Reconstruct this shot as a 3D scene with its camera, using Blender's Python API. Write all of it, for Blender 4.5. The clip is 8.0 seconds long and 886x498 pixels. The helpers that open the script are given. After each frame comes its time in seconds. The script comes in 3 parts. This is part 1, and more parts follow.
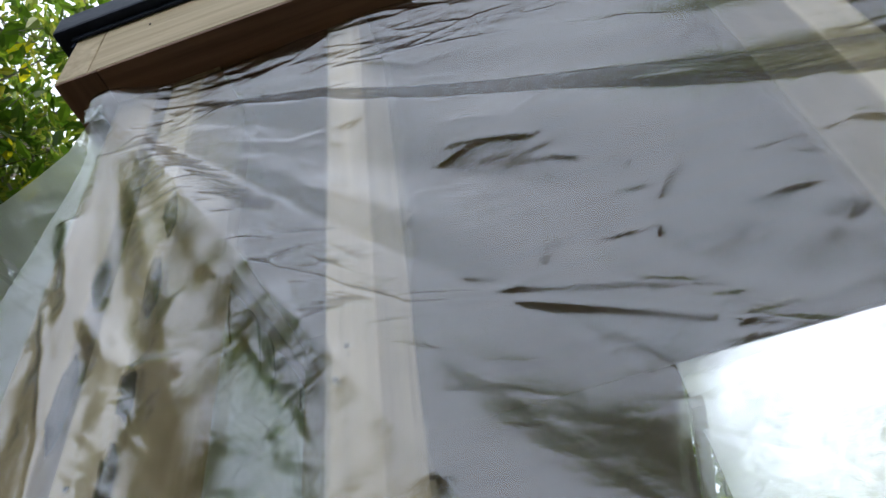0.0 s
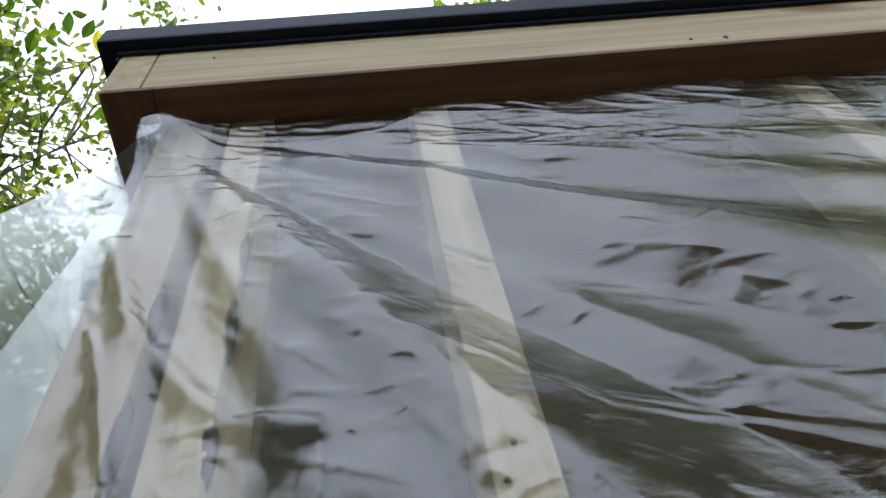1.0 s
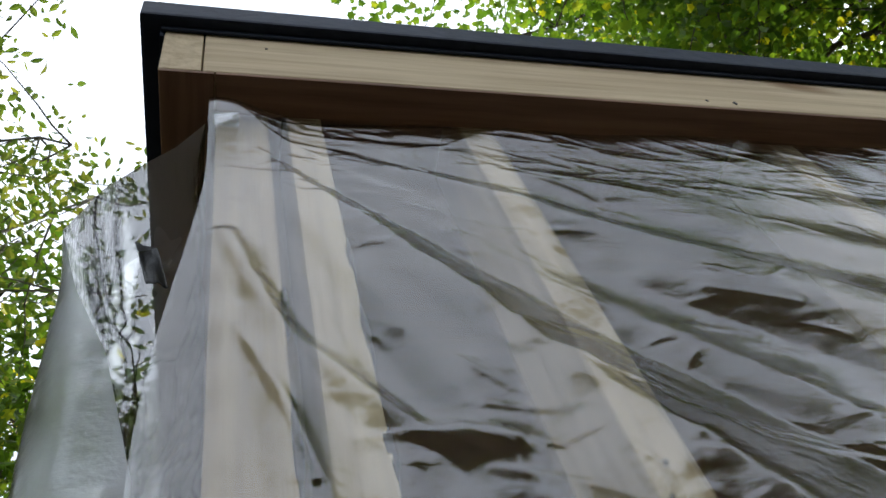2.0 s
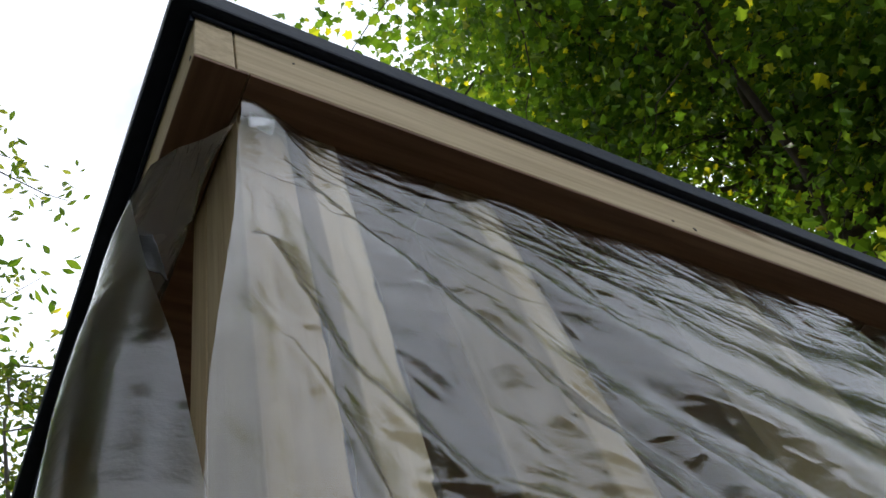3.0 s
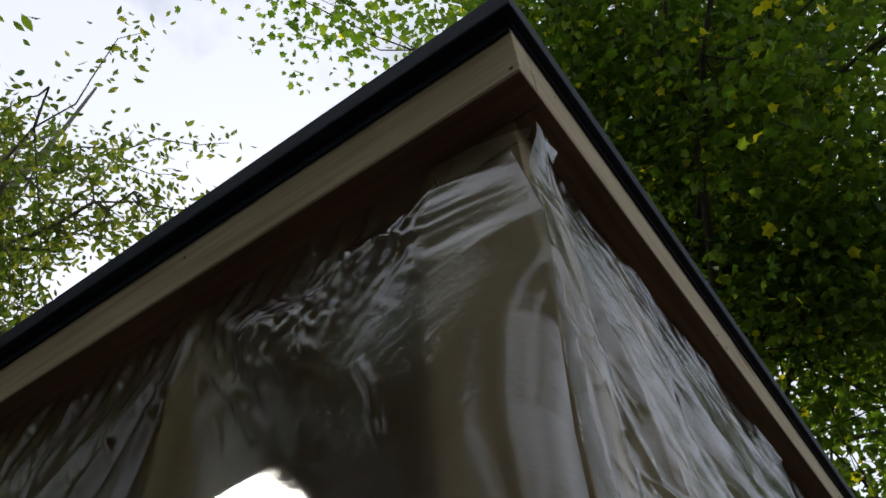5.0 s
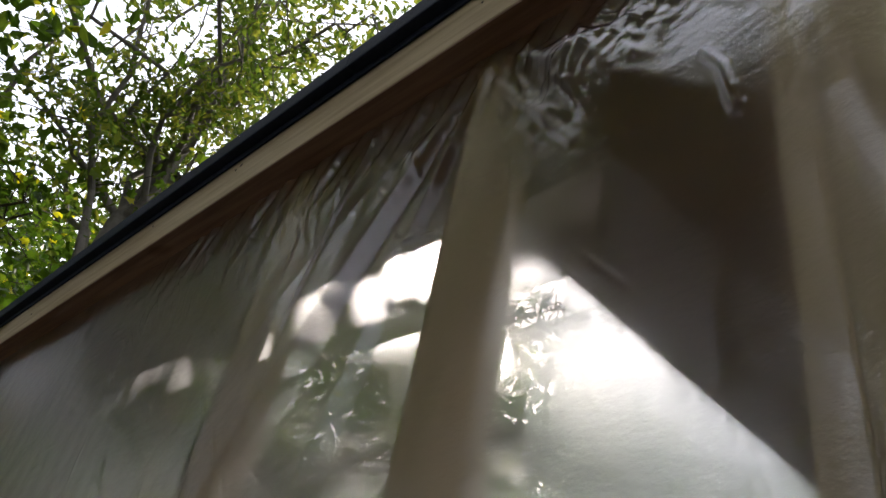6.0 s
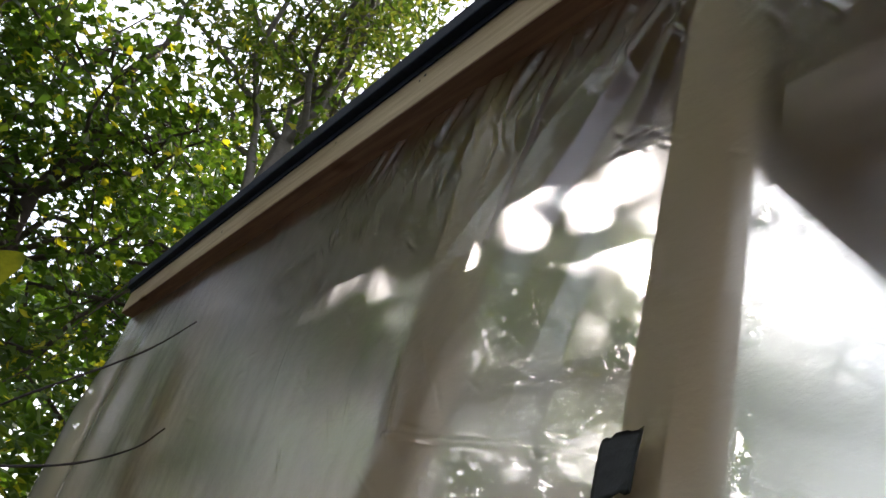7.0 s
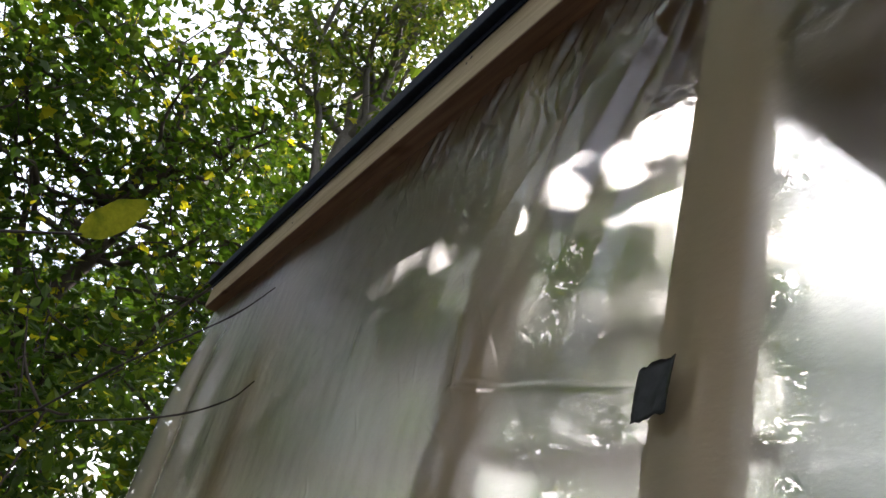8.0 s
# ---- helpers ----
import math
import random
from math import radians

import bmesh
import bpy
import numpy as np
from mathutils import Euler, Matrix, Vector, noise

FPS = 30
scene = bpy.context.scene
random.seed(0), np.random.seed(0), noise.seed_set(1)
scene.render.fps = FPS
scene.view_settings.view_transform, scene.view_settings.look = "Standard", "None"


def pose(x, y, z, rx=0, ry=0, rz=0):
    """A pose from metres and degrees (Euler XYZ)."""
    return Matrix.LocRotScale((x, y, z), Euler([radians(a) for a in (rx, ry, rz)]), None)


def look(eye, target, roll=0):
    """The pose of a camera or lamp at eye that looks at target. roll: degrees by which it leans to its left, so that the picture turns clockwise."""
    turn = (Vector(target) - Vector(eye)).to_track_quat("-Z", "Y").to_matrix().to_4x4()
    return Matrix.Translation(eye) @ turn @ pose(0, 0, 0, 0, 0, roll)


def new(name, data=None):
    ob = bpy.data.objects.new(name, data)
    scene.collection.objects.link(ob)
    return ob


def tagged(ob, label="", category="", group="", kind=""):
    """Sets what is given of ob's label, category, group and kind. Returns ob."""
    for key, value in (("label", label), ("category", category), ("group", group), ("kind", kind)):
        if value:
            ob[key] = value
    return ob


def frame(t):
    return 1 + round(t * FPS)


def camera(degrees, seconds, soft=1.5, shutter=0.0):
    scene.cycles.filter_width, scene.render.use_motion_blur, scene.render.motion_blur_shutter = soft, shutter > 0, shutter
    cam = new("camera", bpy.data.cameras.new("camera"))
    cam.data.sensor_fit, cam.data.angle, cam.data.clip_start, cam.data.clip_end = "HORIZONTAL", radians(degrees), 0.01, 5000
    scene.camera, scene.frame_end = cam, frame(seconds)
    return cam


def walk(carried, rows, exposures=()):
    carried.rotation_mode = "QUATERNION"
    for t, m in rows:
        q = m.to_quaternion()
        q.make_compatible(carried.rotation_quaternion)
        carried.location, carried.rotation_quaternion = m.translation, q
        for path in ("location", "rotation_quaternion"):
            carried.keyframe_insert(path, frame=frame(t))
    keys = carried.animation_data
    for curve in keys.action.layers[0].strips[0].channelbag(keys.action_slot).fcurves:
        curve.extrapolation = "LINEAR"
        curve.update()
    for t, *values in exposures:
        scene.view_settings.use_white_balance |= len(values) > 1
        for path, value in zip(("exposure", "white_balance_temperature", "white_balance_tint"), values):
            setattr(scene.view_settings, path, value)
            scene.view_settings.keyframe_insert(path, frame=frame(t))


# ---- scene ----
EXPOSURES = [(0.0, 0.55, 6100, 10), (1.0, 0.55, 6100, 10), (1.5, 0.42, 6200, 10), (3.0, 0.08, 6400, 10), (3.5, -0.05, 6400, 10), (4.0, 0.02, 6400, 10), (5.3, -0.9, 6400, 13), (5.6, -0.75, 6400, 13),
             (6.0, 0.3, 6500, 18), (6.5, 0.8, 6300, 18), (8.0, 0.78, 6300, 18)]
cam = camera(59.4, 8.0, 1.6)
PATH = [
    (0, (0.442, -0.294, 1.522), (0.201, 1.01, 3.02), -9.4),
    (0.5, (0.339, -0.263, 1.549), (0.208, 0.938, 3.143), -12.8),
    (1, (0.253, -0.263, 1.569), (0.409, 0.826, 3.24), -12.4),
    (1.5, (0.136, -0.297, 1.57), (0.511, 0.796, 3.203), -16.8),
    (3, (-0.067, -0.241, 1.605), (0.809, 0.581, 3.204), -24.2),
    (3.5, (-0.195, -0.244, 1.579), (0.853, 0.337, 3.18), -22.4),
    (4, (-0.3, -0.207, 1.568), (0.859, 0.254, 3.131), -16.5),
    (4.2, (-0.352, -0.228, 1.561), (0.861, 0.305, 3.059), -11.5),
    (5.3, (-0.421, -0.107, 1.505), (0.623, 0.768, 2.97), 1.6),
    (5.5, (-0.414, -0.088, 1.484), (0.585, 0.973, 2.854), 6.4),
    (5.9, (-0.432, -0.036, 1.439), (0.588, 1.228, 2.607), 9.9),
    (6, (-0.422, -0.013, 1.404), (0.588, 1.254, 2.576), 12.9),
    (6.5, (-0.418, 0.06, 1.419), (0.472, 1.536, 2.433), 16.4),
    (7, (-0.448, 0.088, 1.396), (0.392, 1.648, 2.323), 17.8),
    (7.5, (-0.452, 0.082, 1.372), (0.37, 1.675, 2.259), 19.1),
    (8, (-0.452, 0.015, 1.339), (0.262, 1.677, 2.192), 16.5),
]
walk(cam, [(t, look(e, g, r)) for t, e, g, r in PATH], EXPOSURES)

# ---- world and sun ----
SUN_DIR = Vector((0.66, 0.59, 0.47)).normalized()
world = bpy.data.worlds.new("sky")
scene.world = world
world.use_nodes = True
wn, wl = world.node_tree.nodes, world.node_tree.links
wn.clear()
w_out = wn.new("ShaderNodeOutputWorld")
w_bg = wn.new("ShaderNodeBackground")
w_sky = wn.new("ShaderNodeTexSky")
w_sky.sky_type = "NISHITA"
w_sky.sun_disc = False
w_sky.sun_elevation = math.asin(SUN_DIR.z)
w_sky.sun_rotation = math.atan2(SUN_DIR.x, SUN_DIR.y)
w_sky.dust_density = 2.0
w_co = wn.new("ShaderNodeTexCoord")
w_noise = wn.new("ShaderNodeTexNoise")
w_noise.inputs["Scale"].default_value = 2.6
w_noise.inputs["Detail"].default_value = 6.0
w_ramp = wn.new("ShaderNodeValToRGB")
w_ramp.color_ramp.elements[0].position, w_ramp.color_ramp.elements[1].position = 0.26, 0.46
w_mix = wn.new("ShaderNodeMix")
w_mix.data_type = "RGBA"
wl.new(w_co.outputs["Generated"], w_noise.inputs["Vector"])
wl.new(w_noise.outputs["Fac"], w_ramp.inputs["Fac"])
wl.new(w_ramp.outputs["Color"], w_mix.inputs[0])
wl.new(w_sky.outputs["Color"], w_mix.inputs[6])
w_add = wn.new("ShaderNodeMix")
w_add.data_type, w_add.blend_type = "RGBA", "ADD"
w_add.inputs[6].default_value = (13.5, 14.0, 14.9, 1)
w_add.inputs[0].default_value = 0.9
wl.new(w_sky.outputs["Color"], w_add.inputs[7])
wl.new(w_add.outputs[2], w_mix.inputs[7])
wl.new(w_mix.outputs[2], w_bg.inputs["Color"])
w_bg.inputs["Strength"].default_value = 0.1
wl.new(w_bg.outputs["Background"], w_out.inputs["Surface"])

sun = new("sun", bpy.data.lights.new("sun", "SUN"))
sun.data.energy, sun.data.angle, sun.data.color = 5.0, radians(0.53), (1.0, 0.93, 0.82)
sun.matrix_world = look(SUN_DIR * 60, (0, 0, 0))


# ---- materials ----
def material(name):
    m = bpy.data.materials.new(name)
    m.use_nodes = True
    m.node_tree.nodes.clear()
    out = m.node_tree.nodes.new("ShaderNodeOutputMaterial")
    return m, m.node_tree.nodes, m.node_tree.links, out


def noise_node(n, l, scale, detail=4.0, rough=0.55, stretch=None, kind="Object"):
    co = n.new("ShaderNodeTexCoord")
    tex = n.new("ShaderNodeTexNoise")
    tex.inputs["Scale"].default_value = scale
    tex.inputs["Detail"].default_value = detail
    tex.inputs["Roughness"].default_value = rough
    if stretch:
        mp = n.new("ShaderNodeMapping")
        mp.inputs["Scale"].default_value = stretch
        l.new(co.outputs[kind], mp.inputs["Vector"])
        l.new(mp.outputs["Vector"], tex.inputs["Vector"])
    else:
        l.new(co.outputs[kind], tex.inputs["Vector"])
    return tex


def ramp_node(n, l, source, stops):
    r = n.new("ShaderNodeValToRGB")
    while len(r.color_ramp.elements) < len(stops):
        r.color_ramp.elements.new(0.5)
    for e, (p, c) in zip(r.color_ramp.elements, stops):
        e.position, e.color = p, (*c, 1)
    l.new(source, r.inputs["Fac"])
    return r


def mixed(n, l, a, b, fac, mode="MIX"):
    m = n.new("ShaderNodeMix")
    m.data_type, m.blend_type = "RGBA", mode
    for slot, v in ((6, a), (7, b), (0, fac)):
        if isinstance(v, (int, float)):
            m.inputs[slot].default_value = v
        elif isinstance(v, tuple):
            m.inputs[slot].default_value = (*v, 1)
        else:
            l.new(v, m.inputs[slot])
    return m.outputs[2]


def bumped(n, l, height, strength, distance):
    b = n.new("ShaderNodeBump")
    b.inputs["Strength"].default_value, b.inputs["Distance"].default_value = strength, distance
    l.new(height, b.inputs["Height"])
    return b


def surface(n, l, out, color, rough, bump=None, spec=0.5):
    p = n.new("ShaderNodeBsdfPrincipled")
    if isinstance(color, tuple):
        p.inputs["Base Color"].default_value = (*color, 1)
    else:
        l.new(color, p.inputs["Base Color"])
    if isinstance(rough, (int, float)):
        p.inputs["Roughness"].default_value = rough
    else:
        l.new(rough, p.inputs["Roughness"])
    p.inputs["Specular IOR Level"].default_value = spec
    if bump:
        l.new(bump.outputs["Normal"], p.inputs["Normal"])
    l.new(p.outputs["BSDF"], out.inputs["Surface"])
    return p


def wood(name, dark, light, axis, rough=0.7):
    """Sawn softwood with its grain along the given axis (0, 1, 2)."""
    m, n, l, out = material(name)
    s = [26.0, 26.0, 26.0]
    s[axis] = 1.1
    grain = noise_node(n, l, 3.0, 8.0, 0.6, tuple(s))
    s2 = [5.0, 5.0, 5.0]
    s2[axis] = 0.9
    broad = noise_node(n, l, 1.6, 3.0, 0.5, tuple(s2))
    s3 = [9.0, 9.0, 9.0]
    s3[axis] = 3.0
    knots = noise_node(n, l, 1.0, 1.0, 0.4, tuple(s3))
    c = ramp_node(n, l, grain.outputs["Fac"], [(0.3, dark), (0.62, light)]).outputs["Color"]
    stain = ramp_node(n, l, broad.outputs["Fac"], [(0.3, (0.78, 0.72, 0.66)), (0.6, (1.0, 1.0, 1.0))]).outputs["Color"]
    c = mixed(n, l, c, stain, 0.8, "MULTIPLY")
    kn = ramp_node(n, l, knots.outputs["Fac"], [(0.76, (1.0, 1.0, 1.0)), (0.82, (0.42, 0.27, 0.15))]).outputs["Color"]
    c = mixed(n, l, c, kn, 0.8, "MULTIPLY")
    surface(n, l, out, c, rough, bumped(n, l, grain.outputs["Fac"], 0.35, 0.004), 0.3)
    return m


# a darker pine for the west wall's studs
DARK_PINE = [wood("dark_pine_" + "xyz"[a], (0.28, 0.195, 0.1), (0.46, 0.335, 0.19), a) for a in range(3)]
PINE = [wood("pine_" + "xyz"[a], (0.43, 0.33, 0.2), (0.62, 0.5, 0.32), a) for a in range(3)]
TAN = wood("tan_pine_z", (0.3, 0.215, 0.12), (0.46, 0.35, 0.21), 2)
BROWN = [wood("brown_pine_" + "xyz"[a], (0.17, 0.095, 0.06), (0.28, 0.165, 0.105), a) for a in range(3)]


def film(name, clear, haze, blur, rough, crinkle, sheen, scatter):
    """Thin polythene: mostly clear, partly milky, scattering some light forwards, with a soft sheen."""
    m, n, l, out = material(name)
    fine = noise_node(n, l, 24.0, 6.0, 0.62, (1.0, 1.0, 2.0))
    broad = noise_node(n, l, 4.0, 3.0, 0.5)
    h = mixed(n, l, fine.outputs["Color"], broad.outputs["Color"], 0.5)
    bump = bumped(n, l, h, crinkle, 0.012)
    clear_b = n.new("ShaderNodeBsdfTransparent")
    clear_b.inputs["Color"].default_value = (0.95, 0.96, 0.96, 1)
    soft_b = n.new("ShaderNodeBsdfRefraction")
    soft_b.inputs["IOR"].default_value, soft_b.inputs["Roughness"].default_value = 1.05, blur
    soft_b.inputs["Color"].default_value = (0.94, 0.96, 0.95, 1)
    milk_b = n.new("ShaderNodeBsdfTranslucent")
    milk_b.inputs["Color"].default_value = (0.88, 0.9, 0.9, 1)
    milk_d = n.new("ShaderNodeBsdfDiffuse")
    milk_d.inputs["Color"].default_value = (0.85, 0.88, 0.9, 1)
    gloss = n.new("ShaderNodeBsdfGlossy")
    gloss.inputs["Roughness"].default_value = rough
    face = n.new("ShaderNodeLayerWeight")
    face.inputs["Blend"].default_value = 0.5
    power = n.new("ShaderNodeMath")
    power.operation = "POWER"
    power.inputs[1].default_value = 4.2
    l.new(face.outputs["Facing"], power.inputs[0])
    for node in (gloss, face, soft_b, milk_d):
        l.new(bump.outputs["Normal"], node.inputs["Normal"])

    def mix(a, b, fac):
        s = n.new("ShaderNodeMixShader")
        if isinstance(fac, (int, float)):
            s.inputs[0].default_value = fac
        else:
            l.new(fac, s.inputs[0])
        l.new(a, s.inputs[1])
        l.new(b, s.inputs[2])
        return s.outputs[0]

    scatter_b = n.new("ShaderNodeBsdfRefraction")
    scatter_b.inputs["IOR"].default_value, scatter_b.inputs["Roughness"].default_value = 1.25, 0.55
    scatter_b.inputs["Color"].default_value = (0.95, 0.95, 0.94, 1)
    through_s = mix(mix(soft_b.outputs[0], clear_b.outputs[0], clear), scatter_b.outputs[0], scatter)
    milk = mix(milk_b.outputs[0], milk_d.outputs[0], 0.12)
    hz = ramp_node(n, l, broad.outputs["Fac"], [(0.3, (haze * 0.7,) * 3), (0.7, (haze * 1.3,) * 3)])
    body_s = mix(through_s, milk, hz.outputs["Color"])
    gain = n.new("ShaderNodeMath")
    gain.operation, gain.use_clamp = "MULTIPLY_ADD", True
    gain.inputs[1].default_value, gain.inputs[2].default_value = 0.9, sheen
    l.new(power.outputs[0], gain.inputs[0])
    l.new(mix(body_s, gloss.outputs[0], gain.outputs[0]), out.inputs["Surface"])
    return m


FILM = film("polythene", 0.62, 0.032, 0.24, 0.085, 0.4, 0.125, 0.05)
FILM_WEST = film("polythene_cloudy", 0.3, 0.036, 0.38, 0.06, 0.35, 0.09, 0.19)
FILM_FAR = film("polythene_lining", 0.3, 0.06, 0.5, 0.4, 0.2, 0.05, 0.25)


def plain(name, dark, light, scale, rough, bump=0.3, depth=0.004, spec=0.5):
    m, n, l, out = material(name)
    a = noise_node(n, l, scale, 6.0, 0.6)
    b = noise_node(n, l, scale * 0.12, 3.0, 0.5)
    f = mixed(n, l, a.outputs["Color"], b.outputs["Color"], 0.45)
    c = ramp_node(n, l, f, [(0.35, dark), (0.65, light)]).outputs["Color"]
    surface(n, l, out, c, rough, bumped(n, l, a.outputs["Fac"], bump, depth), spec)
    return m


ROOFING = plain("roofing_felt", (0.012, 0.017, 0.03), (0.026, 0.035, 0.06), 60, 0.6, 0.3, 0.004, 0.15)
TAPE = plain("black_tape", (0.01, 0.011, 0.012), (0.03, 0.032, 0.034), 90, 0.45)
BARK = plain("grey_bark", (0.07, 0.06, 0.05), (0.22, 0.2, 0.17), 14, 0.9, 0.8, 0.02)
BARK_DARK = plain("dark_bark", (0.03, 0.022, 0.018), (0.08, 0.06, 0.045), 14, 0.9, 0.8, 0.02)
TWIG = plain("twig_bark", (0.014, 0.01, 0.009), (0.04, 0.028, 0.025), 60, 0.7, 0.5, 0.002)
EARTH = plain("leaf_litter", (0.02, 0.016, 0.01), (0.07, 0.055, 0.032), 3, 0.95, 0.8, 0.03)
NAIL = plain("nail_steel", (0.02, 0.015, 0.012), (0.06, 0.05, 0.045), 80, 0.6)


def foliage(name, stops, glow):
    m, n, l, out = material(name)
    geo = n.new("ShaderNodeNewGeometry")
    c = ramp_node(n, l, geo.outputs["Random Per Island"], stops).outputs["Color"]
    d = n.new("ShaderNodeBsdfPrincipled")
    d.inputs["Roughness"].default_value = 0.5
    d.inputs["Specular IOR Level"].default_value = 0.35
    l.new(c, d.inputs["Base Color"])
    t = n.new("ShaderNodeBsdfTranslucent")
    l.new(mixed(n, l, c, glow, 1.0, "MULTIPLY"), t.inputs["Color"])
    s = n.new("ShaderNodeMixShader")
    s.inputs[0].default_value = 0.5
    l.new(d.outputs[0], s.inputs[1])
    l.new(t.outputs[0], s.inputs[2])
    l.new(s.outputs[0], out.inputs["Surface"])
    return m


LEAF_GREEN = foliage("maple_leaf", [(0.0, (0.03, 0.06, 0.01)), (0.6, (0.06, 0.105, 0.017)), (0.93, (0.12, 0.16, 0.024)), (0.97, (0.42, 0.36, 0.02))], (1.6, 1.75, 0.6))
# the same leaf made brighter: extra light is put into its colour and translucency
LEAF_LIT = foliage("lit_maple_leaf", [(0.0, (0.035, 0.07, 0.012)), (0.6, (0.07, 0.12, 0.018)), (0.95, (0.12, 0.16, 0.024)), (0.985, (0.42, 0.36, 0.02))], (2.4, 2.6, 0.8))
LEAF_LIGHT = foliage("pale_leaf", [(0.0, (0.045, 0.075, 0.015)), (0.5, (0.08, 0.12, 0.022)), (1.0, (0.2, 0.2, 0.04))], (1.8, 1.9, 1.0))


def veined_leaf():
    m, n, l, out = material("yellow_leaf")
    blot = noise_node(n, l, 90.0, 4.0, 0.6)
    fine = noise_node(n, l, 700.0, 3.0, 0.6)
    c = ramp_node(n, l, blot.outputs["Fac"], [(0.3, (0.1, 0.13, 0.008)), (0.5, (0.22, 0.23, 0.012)), (0.72, (0.33, 0.32, 0.02))]).outputs["Color"]
    c = mixed(n, l, c, ramp_node(n, l, fine.outputs["Fac"], [(0.3, (0.7, 0.7, 0.7)), (0.6, (1.0, 1.0, 1.0))]).outputs["Color"], 0.6, "MULTIPLY")
    p = n.new("ShaderNodeBsdfPrincipled")
    p.inputs["Roughness"].default_value = 0.45
    l.new(c, p.inputs["Base Color"])
    l.new(bumped(n, l, fine.outputs["Fac"], 0.4, 0.0004).outputs["Normal"], p.inputs["Normal"])
    t = n.new("ShaderNodeBsdfTranslucent")
    l.new(mixed(n, l, c, (1.5, 1.5, 1.0), 1.0, "MULTIPLY"), t.inputs["Color"])
    s = n.new("ShaderNodeMixShader")
    s.inputs[0].default_value = 0.5
    l.new(p.outputs[0], s.inputs[1])
    l.new(t.outputs[0], s.inputs[2])
    l.new(s.outputs[0], out.inputs["Surface"])
    return m


LEAF_NEAR = veined_leaf()


# ---- mesh helpers ----
def part(name, bm, mat, parent=None, label="", smooth=False):
    me = bpy.data.meshes.new(name)
    bm.to_mesh(me)
    bm.free()
    me.materials.append(mat)
    if smooth:
        me.polygons.foreach_set("use_smooth", [True] * len(me.polygons))
    ob = new(name, me)
    if parent:
        ob.parent = parent
    if label:
        ob["label"] = label
    return ob


def raw(name, verts, faces, mat, parent=None, smooth=False):
    """A mesh of equal-sided faces from arrays."""
    verts, faces = np.asarray(verts, dtype=np.float32), np.asarray(faces, dtype=np.int32)
    me = bpy.data.meshes.new(name)
    k = faces.shape[1]
    me.vertices.add(len(verts))
    me.vertices.foreach_set("co", verts.ravel())
    me.loops.add(faces.size)
    me.loops.foreach_set("vertex_index", faces.ravel())
    me.polygons.add(len(faces))
    me.polygons.foreach_set("loop_start", np.arange(0, faces.size, k, dtype=np.int32))
    me.polygons.foreach_set("use_smooth", np.full(len(faces), smooth))
    me.update(calc_edges=True)
    me.validate()
    me.materials.append(mat)
    ob = new(name, me)
    if parent:
        ob.parent = parent
    return ob


def empty(name, label, category, group="", kind=""):
    return tagged(new(name), label, category, group, kind)


def box(lo, hi, bevel=0.002):
    """A bevelled board between two corners."""
    bm = bmesh.new()
    bmesh.ops.create_cube(bm, size=1)
    lo, hi = Vector(lo), Vector(hi)
    for v in bm.verts:
        v.co = Vector((lo[i] + (v.co[i] + 0.5) * (hi[i] - lo[i]) for i in range(3)))
    if bevel:
        bmesh.ops.bevel(bm, geom=bm.edges[:], offset=bevel, segments=2, affect="EDGES", profile=0.6)
    return bm


def tube(points, radii, sides=8):
    """A tapered tube along points: arrays of vertices and quads."""
    pts = [Vector(p) for p in points]
    vs, fs = [], []
    for i, p in enumerate(pts):
        d = (pts[min(i + 1, len(pts) - 1)] - pts[max(i - 1, 0)]).normalized()
        a = d.cross(Vector((0.3, 0.2, 1.0)) if abs(d.z) < 0.9 else Vector((1, 0, 0))).normalized()
        b = d.cross(a)
        for s in range(sides):
            w = 2 * math.pi * s / sides
            vs.append(p + (a * math.cos(w) + b * math.sin(w)) * radii[i])
    for i in range(len(pts) - 1):
        for s in range(sides):
            t = (s + 1) % sides
            fs.append((i * sides + s, i * sides + t, (i + 1) * sides + t, (i + 1) * sides + s))
    return vs, fs


def tubes(name, lines, mat, parent, sides=8):
    vs, fs = [], []
    for pts, radii in lines:
        v, f = tube(pts, radii, sides)
        o = len(vs)
        vs += v
        fs += [tuple(i + o for i in q) for q in f]
    return raw(name, vs, fs, mat, parent, True)


# ---- the shed's numbers ----
EAVE = 2.30          # underside of the fascia
FASCIA = 0.107       # its height
THICK = 0.038
LEN_A, LEN_B = 2.6, 3.42
WALL_A, WALL_B = 0.041, 0.052   # outer faces of the studs
DEPTH_A, DEPTH_B = 0.86, 0.62   # how far the roofed strip reaches in

# ground
bm = bmesh.new()
bmesh.ops.create_grid(bm, x_segments=60, y_segments=60, size=60)
for v in bm.verts:
    v.co.z = 0.12 * noise.noise(v.co * 0.25) * min(1.0, max(0.0, v.co.length - 5) / 4)
tagged(part("ground", bm, EARTH, smooth=True), "brown woodland ground covered in leaf litter and soil", "ground", kind="structure")

# ---- roof ----
roof = empty("roof", "flat black felt roof with a folded drip edge", "roof", kind="structure")
OV_A, OV_B = 0.016, 0.025
z0, z1 = EAVE + FASCIA + 0.002, EAVE + FASCIA + 0.046
part("felt_edge", box((-OV_B, -OV_A, z0), (LEN_A, DEPTH_A, z1), 0.004), ROOFING, roof)
part("felt_edge", box((-OV_B, DEPTH_A, z0), (DEPTH_B, LEN_B + 0.02, z1), 0.004), ROOFING, roof)
part("drip_flange", box((-0.005, 0.0, z0 - 0.017), (-0.001, LEN_B + 0.015, z0 + 0.004), 0.001), ROOFING, roof)
